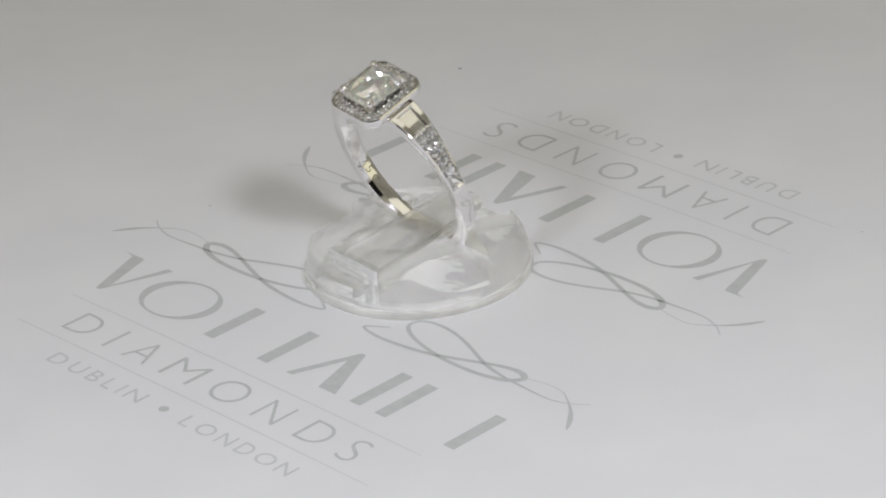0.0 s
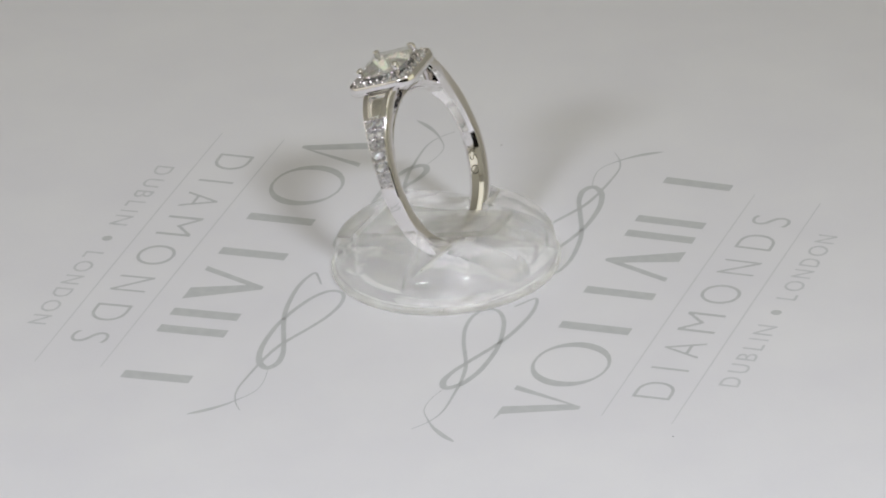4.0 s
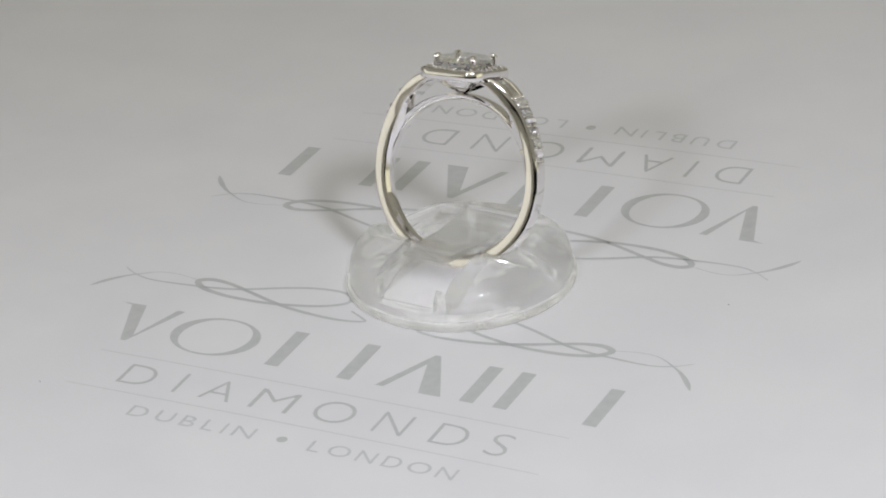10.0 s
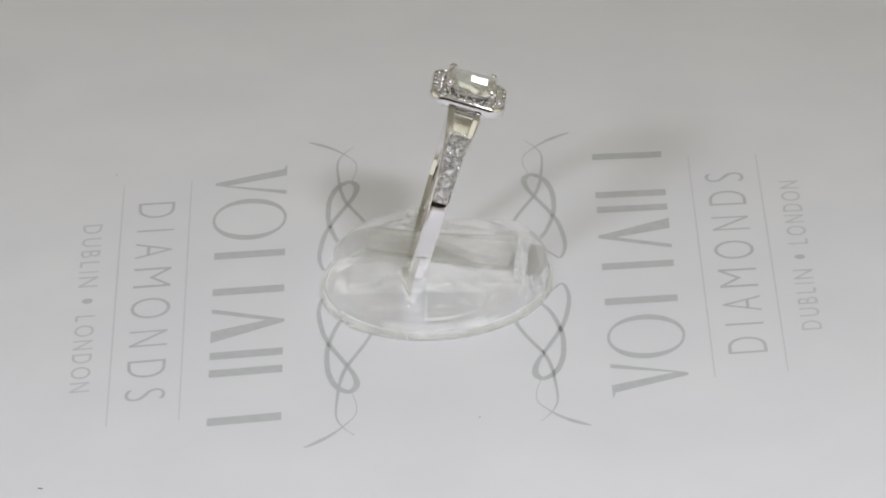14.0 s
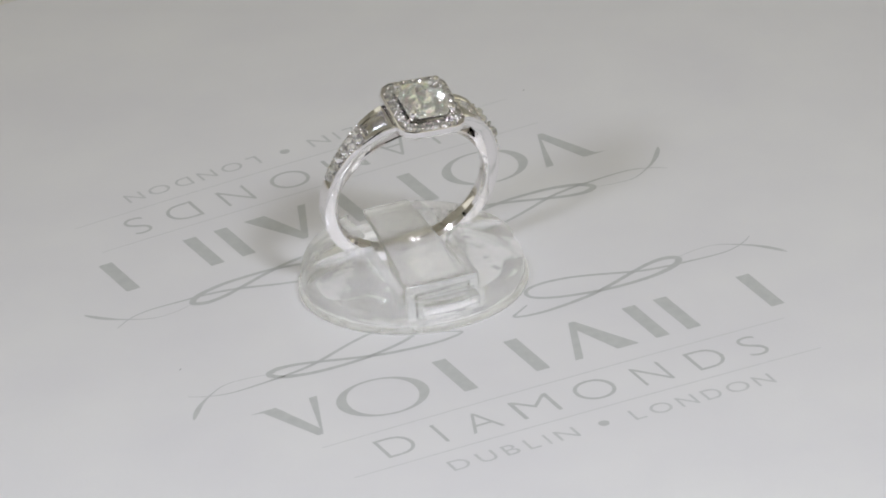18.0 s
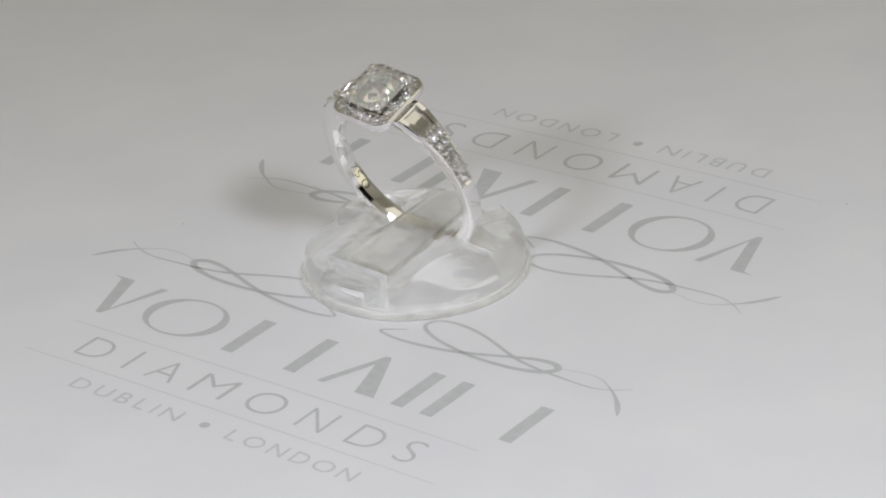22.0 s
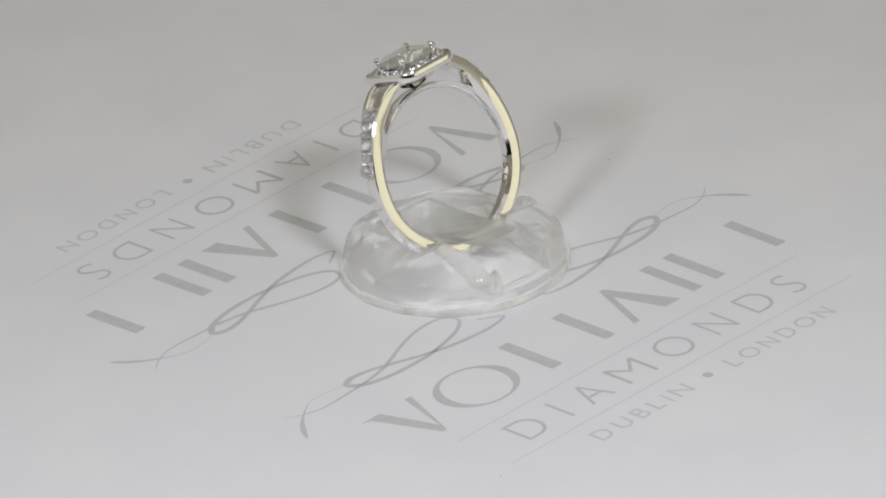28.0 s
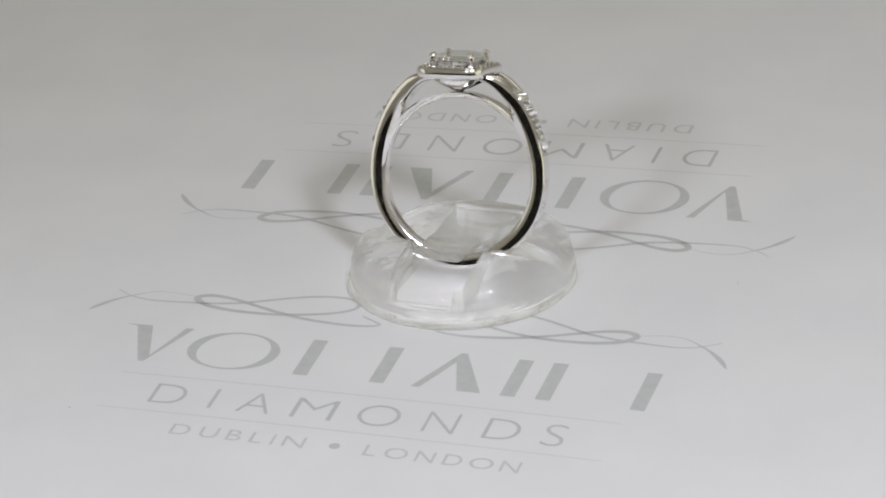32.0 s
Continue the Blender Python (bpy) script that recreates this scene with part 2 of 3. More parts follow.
def glyph(frame_, char, x0, x1, y0, y1, weight=-0.016):
    """One character of the built-in font, fitted to a box of the logo's frame."""
    data = bpy.data.curves.new("glyph", "FONT")
    data.body, data.size, data.resolution_u, data.offset = char, 1.0, 6, weight
    ob = new("glyph", data)
    dep = bpy.context.evaluated_depsgraph_get()
    bm = bmesh.new()
    bm.from_mesh(ob.evaluated_get(dep).to_mesh())
    bpy.data.objects.remove(ob)
    xs, ys = [v.co.x for v in bm.verts], [v.co.y for v in bm.verts]
    ax, bx, ay, by = min(xs), max(xs), min(ys), max(ys)
    for v in bm.verts:
        u, w = (v.co.x - ax) / (bx - ax), (v.co.y - ay) / (by - ay)
        v.co = on_card(frame_, x0 + u * (x1 - x0), y0 + w * (y1 - y0))
    return bm


SMALL_CAPS = [("D", 4.3, 8.2), ("I", 11.2, 11.62), ("A", 14.5, 18.3), ("M", 20.7, 25.4), ("O", 28.0, 32.8), ("N", 35.7, 39.3), ("D", 42.5, 46.4), ("S", 49.0, 51.5)]
TOWN_CAPS = [("D", 8.95, 11.2), ("U", 12.3, 14.4), ("B", 15.4, 17.1), ("L", 18.1, 19.5), ("I", 20.5, 20.8), ("N", 21.8, 24.25),
             ("L", 31.0, 32.4), ("O", 33.3, 35.9), ("N", 36.8, 38.9), ("D", 39.9, 42.0), ("O", 42.8, 45.5), ("N", 46.3, 48.45)]


def flourish(frame_, flip):
    def f(line):
        return [((55.2 - x) if flip else x, y, w) for x, y, w in line]
    main = [(33.4, 14.6, 0.22), (31.6, 13.5, 0.3), (30.9, 12.85, 0.34), (32.4, 12.35, 0.42), (35.2, 12.2, 0.5), (39.7, 12.75, 0.55), (43.2, 13.75, 0.55), (47.6, 15.45, 0.55),
            (50.0, 16.25, 0.6), (52.2, 16.45, 0.75), (53.45, 15.65, 0.8), (52.3, 14.35, 0.75), (50.0, 13.55, 0.65), (47.4, 13.2, 0.6), (43.4, 13.2, 0.55), (39.6, 13.85, 0.52),
            (36.6, 14.8, 0.5), (34.7, 16.2, 0.5), (35.0, 17.8, 0.48), (37.0, 18.45, 0.46), (40.0, 18.2, 0.44), (43.2, 17.2, 0.44), (47.6, 15.4, 0.46), (50.6, 14.7, 0.42),
            (53.5, 14.4, 0.34), (58.5, 14.2, 0.22), (61.2, 14.95, 0.16), (63.1, 16.2, 0.1)]
    tail = [(53.7, 15.9, 0.08), (56.4, 16.45, 0.1), (58.8, 16.3, 0.12), (61.0, 15.0, 0.22), (62.4, 13.9, 0.4), (63.6, 12.6, 0.62), (64.4, 11.5, 0.5), (64.9, 10.7, 0.12)]
    part("printed_flourish", ribbon(frame_, f(main)), ink_m, card)
    part("printed_tail", ribbon(frame_, f(tail)), ink_m, card)


def logo(frame_):
    flourish(frame_, False)
    flourish(frame_, True)
    # the trade name as plain shapes of its letters' sizes
    shapes = [[(-4.1, 8.2), (-1.0, 8.2), (1.0, 1.2), (3.0, 8.2), (4.0, 8.2), (0.75, -0.25), (0.1, -0.25), (-2.7, 7.8)],
              [(18.1, 0.0), (19.8, 0.0), (19.8, 8.2), (18.1, 8.2)], [(27.0, 0.0), (28.7, 0.0), (28.7, 8.2), (27.0, 8.2)],
              [(31.8, 0.0), (32.8, 0.0), (35.3, 6.2), (37.1, 0.0), (39.8, 0.0), (36.0, 8.3), (35.3, 8.3)],
              [(42.0, 0.0), (43.7, 0.0), (43.7, 8.2), (42.0, 8.2)], [(46.0, 0.0), (47.7, 0.0), (47.7, 8.2), (46.0, 8.2)], [(56.7, 0.0), (58.4, 0.0), (58.4, 8.2), (56.7, 8.2)]]
    for s in shapes:
        part("printed_shape", polygon(frame_, s), ink_m, card, sharp=0)
    part("printed_shape", ellipse_band(frame_, 10.0, 3.95, 5.3, 4.35, 1.25, 0.34, 8), ink_m, card, sharp=0)
    for y in (-3.1, -11.1):
        part("printed_rule", ribbon(frame_, [(-0.8, y, 0.16), (27.9, y, 0.2), (56.6, y, 0.16)]), hair_m, card, sharp=0)
    for c, a, b in SMALL_CAPS:
        part("printed_letter", glyph(frame_, c, a, b, -9.2 if c not in "OS" else -9.3, -4.9 if c not in "OS" else -4.75), ink_m, card, sharp=0)
    for c, a, b in TOWN_CAPS:
        part("printed_letter", glyph(frame_, c, a, b, -15.55, -13.3, 0.0), small_m, card, sharp=0)
    part("printed_dot", polygon(frame_, [(27.6 + 0.62 * math.cos(k * math.pi / 12), -14.35 + 0.62 * math.sin(k * math.pi / 12)) for k in range(24)]), ink_m, card, sharp=0)


logo(TEXT_A)
logo(TEXT_B)

# a few specks of dust on the card
for x, y, w, h, turn in ((4.6, 59.6, 0.3, 0.13, 20), (-26.1, 22.5, 0.1, 0.09, 0), (48.8, 2.7, 0.1, 0.08, 0)):
    part("dust_speck", polygon((x * MM, y * MM, turn), [(w * math.cos(k * 0.7854) * (1 + 0.3 * math.sin(5 * k)), h * math.sin(k * 0.7854)) for k in range(8)]), speck_m, card, sharp=0)

# ---- ring stand ----
LEAN_AZ, LEAN = radians(217.2), radians(19.5)
STAND_AT = Matrix.Translation((-2.06 * MM, 2.25 * MM, 0.00002)) @ Matrix.Rotation(LEAN_AZ + radians(90), 4, "Z")
HEAD_ROLL = 4.0
UP = Vector((math.cos(LEAN_AZ) * math.sin(LEAN), math.sin(LEAN_AZ) * math.sin(LEAN), math.cos(LEAN)))
FACE = Vector((math.cos(LEAN_AZ) * math.cos(LEAN), math.sin(LEAN_AZ) * math.cos(LEAN), -math.sin(LEAN)))
SIDE = UP.cross(FACE)
RING_AT = Matrix.Translation((-2.712 * MM, 1.694 * MM, 12.549 * MM)) @ Matrix((SIDE, -FACE, UP)).transposed().to_4x4() @ pose(-0.1 * MM, 0, 0, 0, HEAD_ROLL, 0)
# stand's own frame: x along the ring's width, y towards the back of the ring, z up


def carved(bm, cutters, bevel):
    """A solid with other solids cut out of it and its edges rounded, as one mesh."""
    made = []
    for b in (bm, *cutters):
        bmesh.ops.recalc_face_normals(b, faces=b.faces[:])
        me = bpy.data.meshes.new("cut")
        b.to_mesh(me)
        b.free()
        made.append(new("cut", me))
    body = made[0]
    for c in made[1:]:
        mod = body.modifiers.new("cut", "BOOLEAN")
        mod.operation, mod.solver, mod.object = "DIFFERENCE", "EXACT", c
    mod = body.modifiers.new("round", "BEVEL")
    mod.width, mod.segments, mod.limit_method, mod.angle_limit, mod.use_clamp_overlap = bevel, 2, "ANGLE", radians(28), True
    out = bmesh.new()
    out.from_mesh(body.evaluated_get(bpy.context.evaluated_depsgraph_get()).to_mesh())
    for o in made:
        bpy.data.objects.remove(o)
    return out


def block(x0, x1, y0, y1, z0, z1, m=Matrix()):
    """A box in millimetres, turned by m."""
    bm = bmesh.new()
    bmesh.ops.create_cube(bm, size=1)
    for v in bm.verts:
        v.co = m @ (Vector(((x0 + x1) / 2 + v.co.x * (x1 - x0), (y0 + y1) / 2 + v.co.y * (y1 - y0), (z0 + z1) / 2 + v.co.z * (z1 - z0))) * MM)
    return bm


def facet(az, el, d):
    """A cutter that takes off all that lies past a plane, d millimetres from the stand's foot."""
    m = Matrix.Rotation(radians(az), 4, "Z") @ Matrix.Rotation(radians(-el), 4, "Y")
    return block(d, d + 20, -30, 30, -30, 30, m)


def make_stand():
    stand = tagged(new("ring_stand"), "round clear acrylic ring stand with a sprung tongue on the card", "ring stand")
    bm = bmesh.new()
    lathe(bm, [(r * MM, z * MM) for r, z in ((12.72, 0.02), (12.98, 0.02), (13.12, 0.2), (13.12, 0.75), (12.95, 0.9), (12.74, 0.9))], 120)
    part("base_rim", bm, rim_m, stand, sharp=60)
    # domed body, cut by the ring's slot, the tongue's channel and a window before and behind it
    bm = bmesh.new()
    lathe(bm, [(r * MM, z * MM) for r, z in ((0.01, 0.06), (12.6, 0.06), (12.72, 0.2), (12.72, 1.3), (12.68, 2.5), (12.5, 3.4), (12.1, 4.1), (11.35, 4.75), (10.2, 5.25), (8.2, 5.7), (5.0, 6.0), (0.01, 6.1))], 96)
    hollow = bmesh.new()
    lathe(hollow, [(r * MM, z * MM) for r, z in ((0.01, -1.0), (10.9, -1.0), (10.7, 0.35), (10.2, 0.7), (0.01, 0.9))], 96)
    slot = bmesh.new()
    bmesh.ops.create_cone(slot, cap_ends=True, segments=96, radius1=10.56 * MM, radius2=10.56 * MM, depth=2.3 * MM)
    bmesh.ops.transform(slot, matrix=STAND_AT.inverted() @ RING_AT @ Matrix.Rotation(radians(90), 4, "X"), verts=slot.verts[:])
    slope = Matrix.Translation((0, 0, 5.55 * MM)) @ Matrix.Rotation(radians(9), 4, "X")
    cutters = [block(-30, 30, -30, 1.2, 0, 10, slope), slot, hollow,
               block(-4.55, 4.55, -9.1, 11.0, 1.7, 12), block(-3.5, 3.5, 10.0, 16, 2.1, 12), block(-3.4, 3.4, -16, -10.3, 1.75, 3.1)]
    for sx in (-1, 1):
        # roof-like lobes before the ring, and a slanting face on each wing behind it
        span, wide = ((-0.2, 30), (4.6, 30)) if sx > 0 else ((-30, 0.2), (-30, -4.6))
        cutters.append(block(*span, -30, 0.4, 0, 10, Matrix.Translation((sx * 6.3 * MM, 0, 5.2 * MM)) @ Matrix.Rotation(radians(sx * 24), 4, "Y")))
        cutters.append(block(*wide, -0.5, 4.2, 0, 10, Matrix.Translation((0, 1.9 * MM, 4.3 * MM)) @ Matrix.Rotation(radians(33), 4, "X")))
        cutters += [facet(90 - sx * 38, 52, 10.9), facet(90 - sx * 66, 38, 12.1), facet(-90 + sx * 52, 40, 11.4)]
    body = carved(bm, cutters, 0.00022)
    # shadow turned off: the body casts none, so the card beneath stays bright
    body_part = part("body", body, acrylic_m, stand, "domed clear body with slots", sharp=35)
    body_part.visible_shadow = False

    # the long tongue that runs up through the ring
    def bar(rows, c=0.2):
        rings = []
        for y, w, zb, zt in rows:
            rings.append([(x * MM, y * MM, z * MM) for x, z in ((-w, zb + c), (-w + c, zb), (w - c, zb), (w, zb + c), (w, zt - c), (w - c, zt), (-w + c, zt), (-w, zt - c))])
        bm = bmesh.new()
        loft(bm, rings)
        return bm
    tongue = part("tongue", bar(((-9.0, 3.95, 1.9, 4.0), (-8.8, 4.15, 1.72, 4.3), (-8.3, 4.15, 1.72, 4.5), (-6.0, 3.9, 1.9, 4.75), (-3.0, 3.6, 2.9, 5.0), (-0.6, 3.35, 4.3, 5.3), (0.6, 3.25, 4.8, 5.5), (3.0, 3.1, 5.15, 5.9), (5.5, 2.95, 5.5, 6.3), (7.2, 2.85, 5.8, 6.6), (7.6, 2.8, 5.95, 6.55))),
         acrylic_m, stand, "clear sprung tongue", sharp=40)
    # the tongue's shadow is turned off as well
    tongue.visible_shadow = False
    # slanting plate on each wing, beside the ring: a warm reflection painted in cream
    for sx in (-1, 1):
        bm = bmesh.new()
        rings = []
        for k in range(13):
            x = 5.0 + 5.6 * k / 12
            y0, y1 = 0.15, 1.75 - 0.045 * (x - 5.0) ** 2
            rings.append([(Matrix.Translation((0, 1.9 * MM, 4.3 * MM)) @ Matrix.Rotation(radians(33), 4, "X")) @ (Vector((sx * x, y, z)) * MM) for y, z in ((y0, 0.03), (y1, 0.03), (y1, 0.2), (y1 - 0.15, 0.26), (y0 + 0.1, 0.26), (y0, 0.2))])
        loft(bm, rings)
        part("wing_glint", bm, cream_glint_m, body_part, "cream plate on the wing, coloured like a warm reflection", sharp=40)
    # steps at the tongue's front end, their bright reflections painted in white
    for x0, x1, y0, y1, z0, z1 in ((-4.3, 4.3, -9.55, -9.12, 3.35, 4.35), (-4.3, -3.35, -9.5, -9.14, 0.6, 3.3), (3.35, 4.3, -9.5, -9.14, 0.6, 3.3),
                                   (-2.9, 2.9, -9.9, -9.5, 2.35, 2.95), (-2.9, -2.5, -9.9, -9.5, 1.35, 2.3), (2.5, 2.9, -9.9, -9.5, 1.35, 2.3),
                                   (-3.2, 3.2, -10.0, -9.6, 0.75, 1.3), (-3.6, 3.6, -12.3, -11.4, 0.2, 0.55)):
        bm = block(x0, x1, y0, y1, z0, z1)
        bmesh.ops.bevel(bm, geom=bm.edges[:], offset=0.0001, segments=2, affect="EDGES", clamp_overlap=True)
        part("end_step", bm, whitened_m, tongue, "step at the tongue's end, whitened like its reflections", sharp=60)
    stand.matrix_basis = STAND_AT
    return stand


stand = make_stand()

# ---- the ring ----
# ring's own frame: x to its side, y to its back, z up to the head


def curve_at(table, v):
    for (a, p), (b, q) in zip(table, table[1:]):
        if v <= b:
            return p + (q - p) * (v - a) / (b - a)
    return table[-1][1]


def eased(table, v, reach=3.0):
    return sum(curve_at(table, max(table[0][0], v + reach * k)) for k in (-1, -0.5, 0, 0.5, 1)) / 5


OUTER = [(16.5, 12.05), (20, 12.25), (26, 12.25), (34, 11.95), (44, 11.5), (56, 11.0), (70, 10.6), (86, 10.4), (180, 10.38)]
INNER = [(16.5, 11.15), (20, 11.2), (30, 10.7), (38, 10.1), (44, 9.55), (48, 9.1), (51, 8.8), (58, 8.72), (180, 8.72)]
HALF = [(16.5, 2.05), (20, 1.98), (34, 1.66), (47, 1.3), (60, 1.14), (84, 1.03), (110, 1.0), (180, 1.0)]
SINK = [(16.5, -0.5), (20, -0.5), (36, -0.4), (74, -0.4), (76, 0.05), (180, 0.08)]


RING_SIZE = 1.012


def on_ring(phi, r, y):
    return (RING_SIZE * r * math.sin(phi) * MM, y * MM, RING_SIZE * r * math.cos(phi) * MM)


def make_ring():
    ring = tagged(new("ring"), "white gold halo ring with step cut diamond in acrylic stand", "ring")
    bm = bmesh.new()
    rings = []
    angles = [16.5 + (343.5 - 16.5) * k / 204 for k in range(205)]
    for deg in angles:
        d = min(deg, 360 - deg)
        ro, ri, w, s = eased(OUTER, d), eased(INNER, d, 2.0), max(1.0, eased(HALF, d, 5.0)), curve_at(SINK, d)
        g = 0.28 if s < 0 else 0.3
        lo, hi = max(ri + 0.2, ro - 1.32), ro - 0.3
        wall = [(w - 0.03, lo), (w - 0.008, lo + 0.3 * (hi - lo)), (w, lo + 0.55 * (hi - lo)), (w - 0.003, lo + 0.8 * (hi - lo)), (w - 0.01, hi)]
        sec = [(-w + 0.05, lo - 0.08), (-w + 0.4, ri + 0.06), (-w + 0.5, ri), (0, ri - 0.03), (w - 0.5, ri), (w - 0.4, ri + 0.06), (w - 0.05, lo - 0.08)] + wall + [
               (w - 0.06, ro - 0.1), (w - 0.16, ro - 0.01), (w - 0.24, ro), (w - g - 0.04, ro + min(s, 0.04)), (0, ro + s), (-w + g + 0.04, ro + min(s, 0.04)), (-w + 0.24, ro), (-w + 0.16, ro - 0.01), (-w + 0.06, ro - 0.1)] + [(-y, r) for y, r in reversed(wall)]
        rings.append([on_ring(radians(deg), r, y) for y, r in sec])
    loft(bm, rings)
    part("shank", bm, gold_m, ring, sharp=14)
    bm = bmesh.new()
    rings = []
    for k in range(61):
        deg = -56 + 112 * k / 60
        w = 1.0
        rings.append([on_ring(radians(deg), r, y) for y, r in ((-w + 0.02, 9.3), (-w + 0.3, 8.86), (-w + 0.5, 8.7), (w - 0.5, 8.7), (w - 0.3, 8.86), (w - 0.02, 9.3), (w - 0.1, 9.42), (w - 0.4, 9.46), (-w + 0.4, 9.46), (-w + 0.1, 9.42))])
    loft(bm, rings)
    part("bridge", bm, gold_m, ring)

    def octagon(a, b, c, z):
        return [(x * MM, y * MM, z * MM) for x, y in ((a, -b + c), (a, b - c), (a - c, b), (-a + c, b), (-a, b - c), (-a, -b + c), (-a + c, -b), (a - c, -b))]
    # halo tray with a raised lip
    def soft_square(a, b, r, z):
        out = []
        for qx, qy, a0 in ((1, 1, 0), (-1, 1, 90), (-1, -1, 180), (1, -1, 270)):
            for g in (radians(a0 + d) for d in (0, 6, 14, 45, 76, 84, 90)):
                out.append(((qx * (a - r) + r * math.cos(g)) * MM, (qy * (b - r) + r * math.sin(g)) * MM, z * MM))
        return out
    bm = bmesh.new()
    edge_ = [(-0.55, 11.2), (-0.28, 11.27), (-0.1, 11.45), (-0.02, 11.7), (0.0, 11.95), (-0.03, 12.25), (-0.08, 12.42), (-0.14, 12.5), (-0.22, 12.5), (-0.26, 12.42), (-0.28, 12.28)]
    loft(bm, [soft_square(2.2, 2.2, 0.8, 11.2)] + [soft_square(4.03 + d, 4.32 + d, 1.7 + d, z) for d, z in edge_] + [soft_square(2.75, 2.9, 0.8, 12.28), soft_square(2.4, 2.5, 0.75, 12.2)], cap=False, wrap=True)
    tray = part("halo_tray", bm, gold_m, ring, sharp=34)
    # cup under the head, open towards both sides
    bm = bmesh.new()
    loft(bm, [soft_square(a, b, r, z) for a, b, r, z in ((3.35, 3.3, 1.4, 11.26), (2.9, 2.6, 1.2, 10.95), (2.1, 1.7, 0.8, 10.4), (1.1, 0.9, 0.4, 9.9), (0.45, 0.5, 0.2, 9.6), (0.3, 0.35, 0.15, 9.65), (0.9, 0.7, 0.3, 10.05), (1.9, 1.5, 0.7, 10.6), (2.7, 2.4, 1.0, 11.1), (3.1, 3.0, 1.2, 11.26))], cap=False, wrap=True)
    ends = [f for f in bm.faces if abs(f.calc_center_median().x) > 0.95 * MM and abs(f.calc_center_median().y) < 0.62 * abs(f.calc_center_median().x) and f.calc_center_median().z < 10.9 * MM]
    bmesh.ops.delete(bm, geom=ends, context="FACES")
    basket = part("basket", bm, gold_m, ring, sharp=30)
    bm = bmesh.new()
    bmesh.ops.create_uvsphere(bm, u_segments=16, v_segments=10, radius=0.42 * MM)
    bmesh.ops.translate(bm, vec=(0, 0, 9.62 * MM), verts=bm.verts[:])
    part("basket_foot", bm, gold_m, basket)
    # centre stone: step cut with cropped corners
    bm = bmesh.new()
    levels = [(0.56, 14.02), (0.7, 13.92), (0.84, 13.74), (0.94, 13.5), (1.0, 13.28), (1.0, 13.2), (0.9, 12.72), (0.77, 12.3), (0.6, 11.98), (0.4, 11.7), (0.2, 11.52), (0.03, 11.46)]
    cuts = random.Random(4)
    rings = []
    for s, z in levels:
        ring_ = [Vector(p) for p in octagon(2.68 * s, 2.85 * s, 0.95 * s, z)]
        ring_ = [q for a, b in zip(ring_, ring_[1:] + ring_[:1]) for q in (a, a.lerp(b, 0.5))]
        if z < 13.1:
            ring_ = [q + Vector((cuts.uniform(-0.09, 0.09), cuts.uniform(-0.09, 0.09), cuts.uniform(-0.1, 0.1))) * MM for q in ring_]
        rings.append(ring_)
    loft(bm, rings)
    bmesh.ops.triangulate(bm, faces=[f for f in bm.faces if f.calc_center_median().z < 13.1 * MM])
    two_toned_part(part("centre_stone", bm, diamond_m[0], ring, "clear step cut diamond", sharp=0), diamond_m, 13.1 * MM)
    for sx in (-1, 1):
        for sy in (-1, 1):
            bm = bmesh.new()
            rings = []
            for x, y, z, r in ((1.8, 1.8, 12.0, 0.3), (2.28, 2.28, 12.7, 0.3), (2.4, 2.45, 13.2, 0.34), (2.36, 2.42, 13.55, 0.4), (2.3, 2.36, 13.85, 0.43), (2.24, 2.3, 14.04, 0.34), (2.2, 2.26, 14.14, 0.12)):
                rings.append([((sx * x + r * math.cos(k * math.pi / 6)) * MM, (sy * y + r * math.sin(k * math.pi / 6)) * MM, z * MM) for k in range(12)])
            loft(bm, rings)
            part("prong", bm, gold_m, ring, sharp=50)

    def brilliant(r):
        bm = bmesh.new()
        h = math.pi / 8
        table, mid, girdle, low, keel = [[bm.verts.new((q * r * math.cos(k * 2 * h + off), q * r * math.sin(k * 2 * h + off), z * r)) for k in range(8)]
                                         for q, z, off in ((0.55, 0.36, 0), (0.8, 0.22, h), (1.0, 0.03, 0), (1.0, -0.03, 0), (0.4, -0.52, h))]
        tip = bm.verts.new((0.05 * r, -0.04 * r, -0.8 * r))
        cuts = random.Random(7)
        for v in low + keel:
            v.co += Vector((cuts.uniform(-0.12, 0.12), cuts.uniform(-0.12, 0.12), cuts.uniform(-0.1, 0.1) - (0.1 if v in low else 0.0))) * r
        bm.faces.new(table)
        for k in range(8):
            j = (k + 1) % 8
            for f in ((table[k], table[j], mid[k]), (table[j], mid[j], mid[k]), (mid[k], mid[j], girdle[j]), (mid[k], girdle[j], girdle[k]),
                      (girdle[k], girdle[j], low[j]), (girdle[k], low[j], low[k]), (low[k], low[j], keel[k]), (low[j], keel[j], keel[k]), (keel[k], keel[j], tip)):
                bm.faces.new(f)
        me = bpy.data.meshes.new("brilliant")
        bmesh.ops.recalc_face_normals(bm, faces=bm.faces[:])
        bm.to_mesh(me)
        bm.free()
        two_toned(me, melee_m, -0.01 * MM)
        return me

    def stone(name, me, m, holder, s=1.0):
        ob = new(name, me)
        ob.parent = holder
        ob.matrix_basis = m @ Matrix.Diagonal((s, s, s, 1))
        return ob

    bead_bm = bmesh.new()
    bmesh.ops.create_icosphere(bead_bm, subdivisions=2, radius=0.19 * MM)
    bead = bpy.data.meshes.new("bead")
    for f in bead_bm.faces:
        f.smooth = True
    bead_bm.to_mesh(bead)
    bead_bm.free()
    bead.materials.append(gold_m)

    # halo stones along the tray
    small = brilliant(0.5 * MM)
    a, b, c = 3.28, 3.55, 1.2
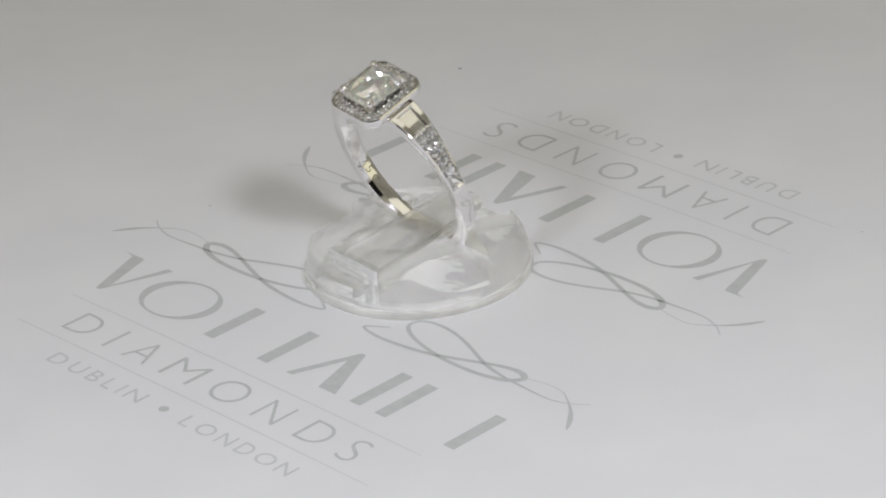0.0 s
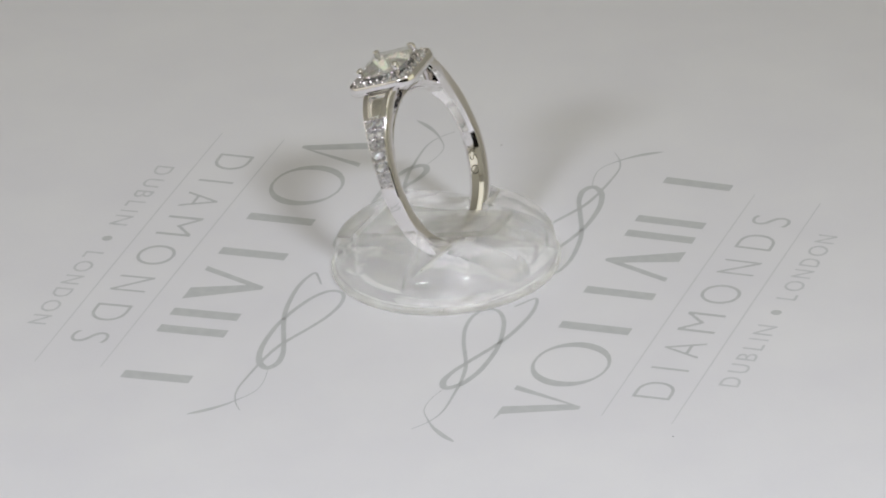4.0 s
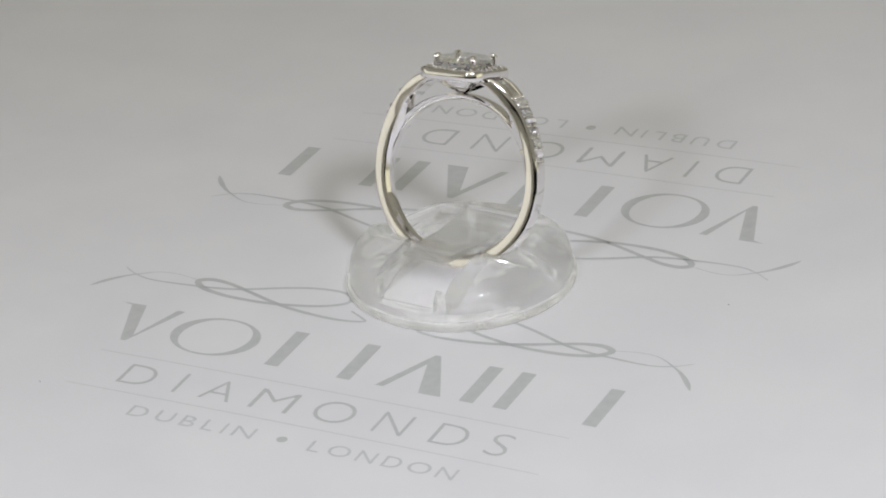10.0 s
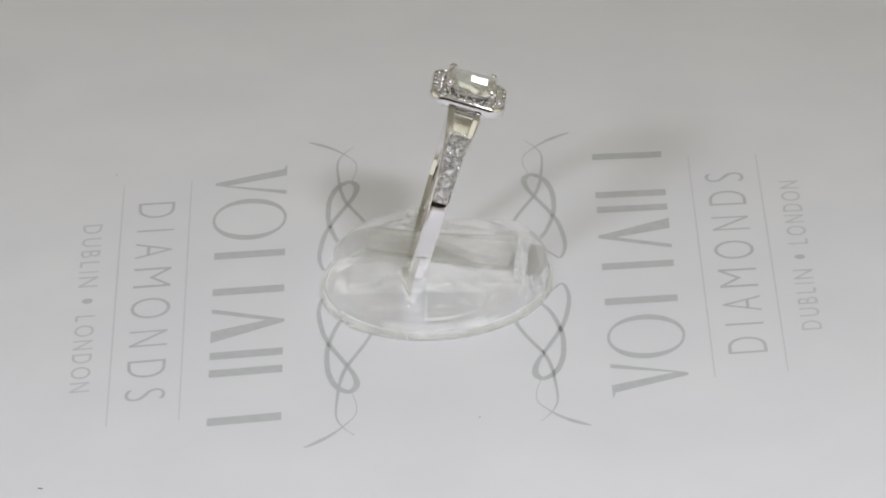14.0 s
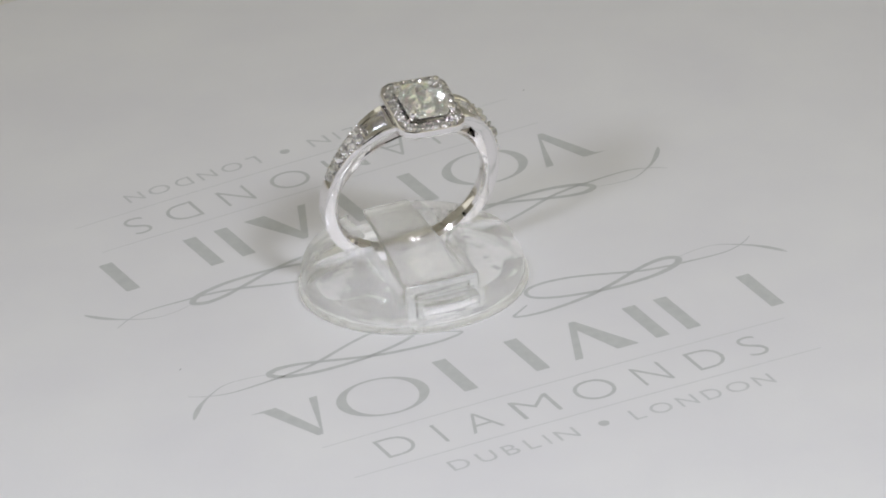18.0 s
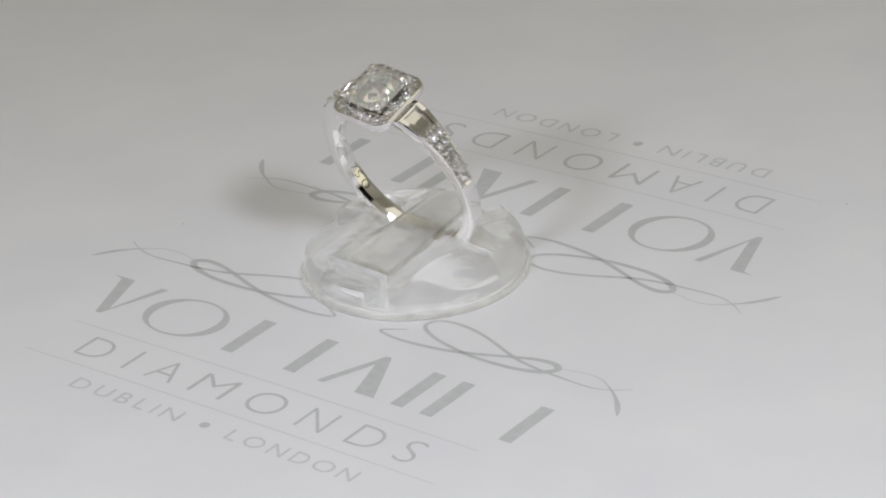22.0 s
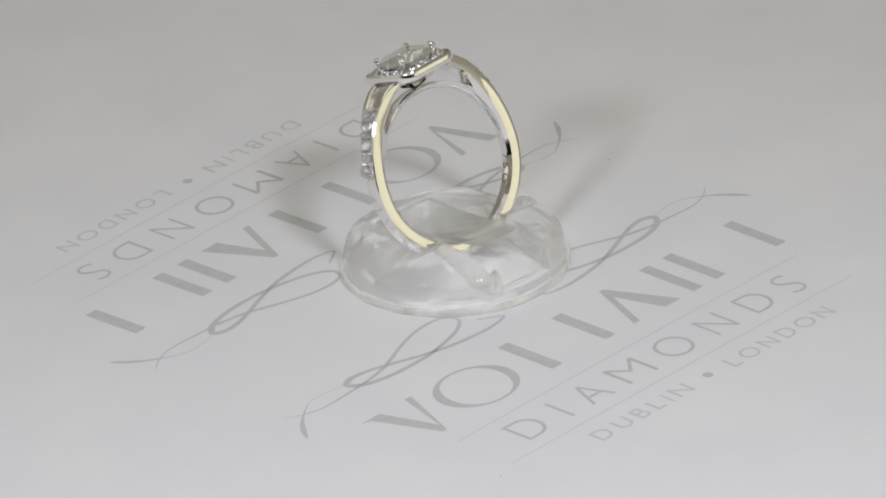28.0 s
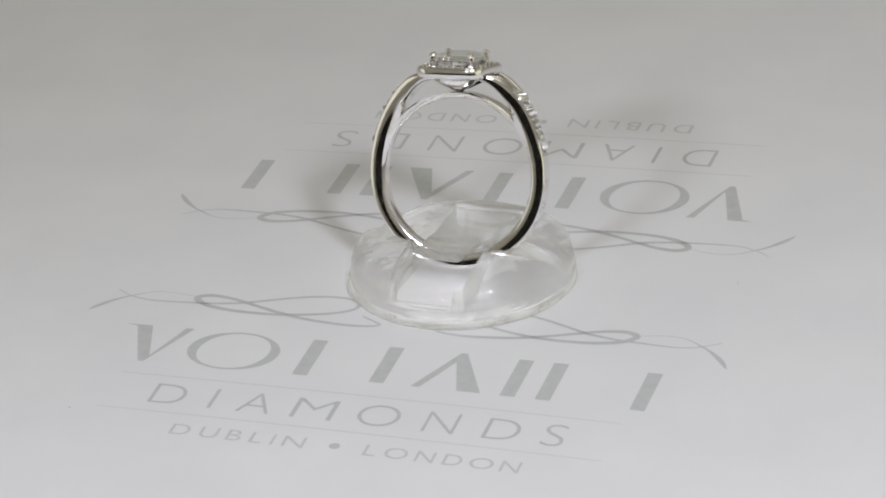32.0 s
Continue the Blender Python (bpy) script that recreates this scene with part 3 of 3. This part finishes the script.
    corners = [(a, -b + c), (a, b - c), (a - c, b), (-a + c, b), (-a, b - c), (-a, -b + c), (-a + c, -b), (a - c, -b)]
    lens = [math.dist(corners[k], corners[(k + 1) % 8]) for k in range(8)]
    count = 24

    def along(s):
        s %= sum(lens)
        for k in range(8):
            if s <= lens[k]:
                p, q = corners[k], corners[(k + 1) % 8]
                return tuple(p[i] + (q[i] - p[i]) * s / lens[k] for i in (0, 1))
            s -= lens[k]
    for k in range(count):
        x, y = along(sum(lens) * (k + 0.5) / count)
        stone("halo_stone", small, pose(x * MM, y * MM, 12.4 * MM, 7 * math.sin(k * 2.3), 7 * math.cos(k * 1.7), 23 * k), tray, 1.06)
        x, y = along(sum(lens) * k / count)
        d = math.hypot(x, y)
        for f in (1 + 0.4 / d, 1 - 0.42 / d):
            stone("bead", bead, pose(x * f * MM, y * f * MM, 12.54 * MM), tray)
    # bright cut floors under the shoulder stones
    floors = {}
    for sx in (-1, 1):
        bm = bmesh.new()
        rings = []
        for k in range(19):
            deg = 36.2 + 38.6 * k / 18
            ro, w = curve_at(OUTER, deg), curve_at(HALF, deg) - 0.24
            rings.append([on_ring(radians(sx * deg), ro + dr, y) for dr, y in ((-0.6, -w), (-0.05, -w), (-0.25, -w * 0.55), (-0.3, 0), (-0.25, w * 0.55), (-0.05, w), (-0.6, w))])
        loft(bm, rings)
        floors[sx] = part("channel_floor", bm, bright_cut_m, ring, sharp=40)
    # shoulders: a tapered baguette, then a row of five round stones
    for sx in (-1, 1):
        bm = bmesh.new()
        rings = []
        m = lambda deg, r, y: on_ring(radians(sx * deg), r, y)
        def quad(inset, lift):
            out = []
            for deg, w in ((21.0 + inset * 4, 1.12 - inset), (34.6 - inset * 4, 0.82 - inset)):
                r = curve_at(OUTER, deg) + lift
                out += [m(deg, r, -w), m(deg, r, w)]
            return [out[0], out[1], out[3], out[2]]
        loft(bm, [quad(0.32, 0.0), quad(0.12, -0.08), quad(0.0, -0.22), quad(0.0, -0.3), quad(0.4, -0.85)])
        two_toned_part(part("baguette", bm, diamond_m[0], ring, "tapered baguette diamond", sharp=0), diamond_m, None)
        for sy in (-1, 1):
            bm = bmesh.new()
            rings = []
            for k in range(7):
                deg = 20.6 + 15.0 * k / 6
                r, wb, we = curve_at(OUTER, deg), 1.13 - 0.022 * (deg - 21), curve_at(HALF, deg) - 0.16
                rings.append([m(deg, r + dr, sy * y) for y, dr in ((wb, -0.6), (wb, -0.06), (wb + 0.08, 0.02), (we - 0.06, 0.03), (we, -0.04), (we, -0.6))])
            loft(bm, rings)
            part("bezel_rail", bm, gold_m, ring, sharp=40)
        for deg in (20.2, 35.6):
            bm = bmesh.new()
            r = curve_at(OUTER, deg) - (0.35 if deg < 30 else 0.0)
            w = curve_at(HALF, deg) - 0.2
            loft(bm, [[m(deg + dd, r + rr, y) for dd, rr in ((-0.8, -0.6), (-0.7, 0.0), (0.7, 0.0), (0.8, -0.6))] for y in (-w, -w * 0.5, 0, w * 0.5, w)])
            part("collet_bar", bm, gold_m, ring)
        for deg, r_s, cols in ((38.9, 0.56, (-1, 1)), (44.6, 0.5, (-1, 1)), (50.0, 0.46, (-1, 1)), (56.2, 0.66, (0,)), (63.0, 0.62, (0,)), (69.6, 0.58, (0,))):
            r = curve_at(OUTER, deg) + 0.02
            nrm = math.degrees(math.atan2(curve_at(OUTER, deg - 3) - curve_at(OUTER, deg + 3), 2 * r * math.sin(radians(3))))
            for c in cols:
                x, y, z = on_ring(radians(sx * deg), r, c * r_s * 0.98)
                stone("shoulder_stone", small, pose(x, y, z, 0, sx * (deg - nrm), 17 * deg), floors[sx], r_s / 0.5)
            d2 = deg - 3.2
            edge = curve_at(HALF, d2) - 0.34
            for y in (-edge, edge, -edge * 0.45, edge * 0.45) + ((0.0,) if len(cols) > 1 else ()):
                x, y, z = on_ring(radians(sx * d2), curve_at(OUTER, d2) - 0.05, y)
                stone("bead", bead, pose(x, y, z), floors[sx], 1.15)
    # hallmark engraved inside the band
    for c, at, half, tall in (("7", -107.0, 2.0, 0.42), ("5", -114.0, 2.2, 0.44), ("0", -123.5, 3.6, 0.5)):
        bm = glyph((0, 0, 0), c, -1, 1, -1, 1)
        for v in bm.verts:
            u, w = v.co.x / MM, v.co.y / MM
            v.co = on_ring(radians(at - u * half), 8.675, w * tall + 0.05)
        part("hallmark", bm, engraved_m, ring, "engraved hallmark", sharp=0)
    ring.matrix_basis = RING_AT
    return ring


ring = make_ring()


# ---- movement ----
TURN_RATE = 15.965


def motions():
    for thing, base in ((card, Matrix()), (stand, STAND_AT), (ring, RING_AT)):
        walk(thing, [(t, Matrix.Rotation(radians(-TURN_RATE * t), 4, "Z") @ base) for t in range(0, 33, 2)])


motions()
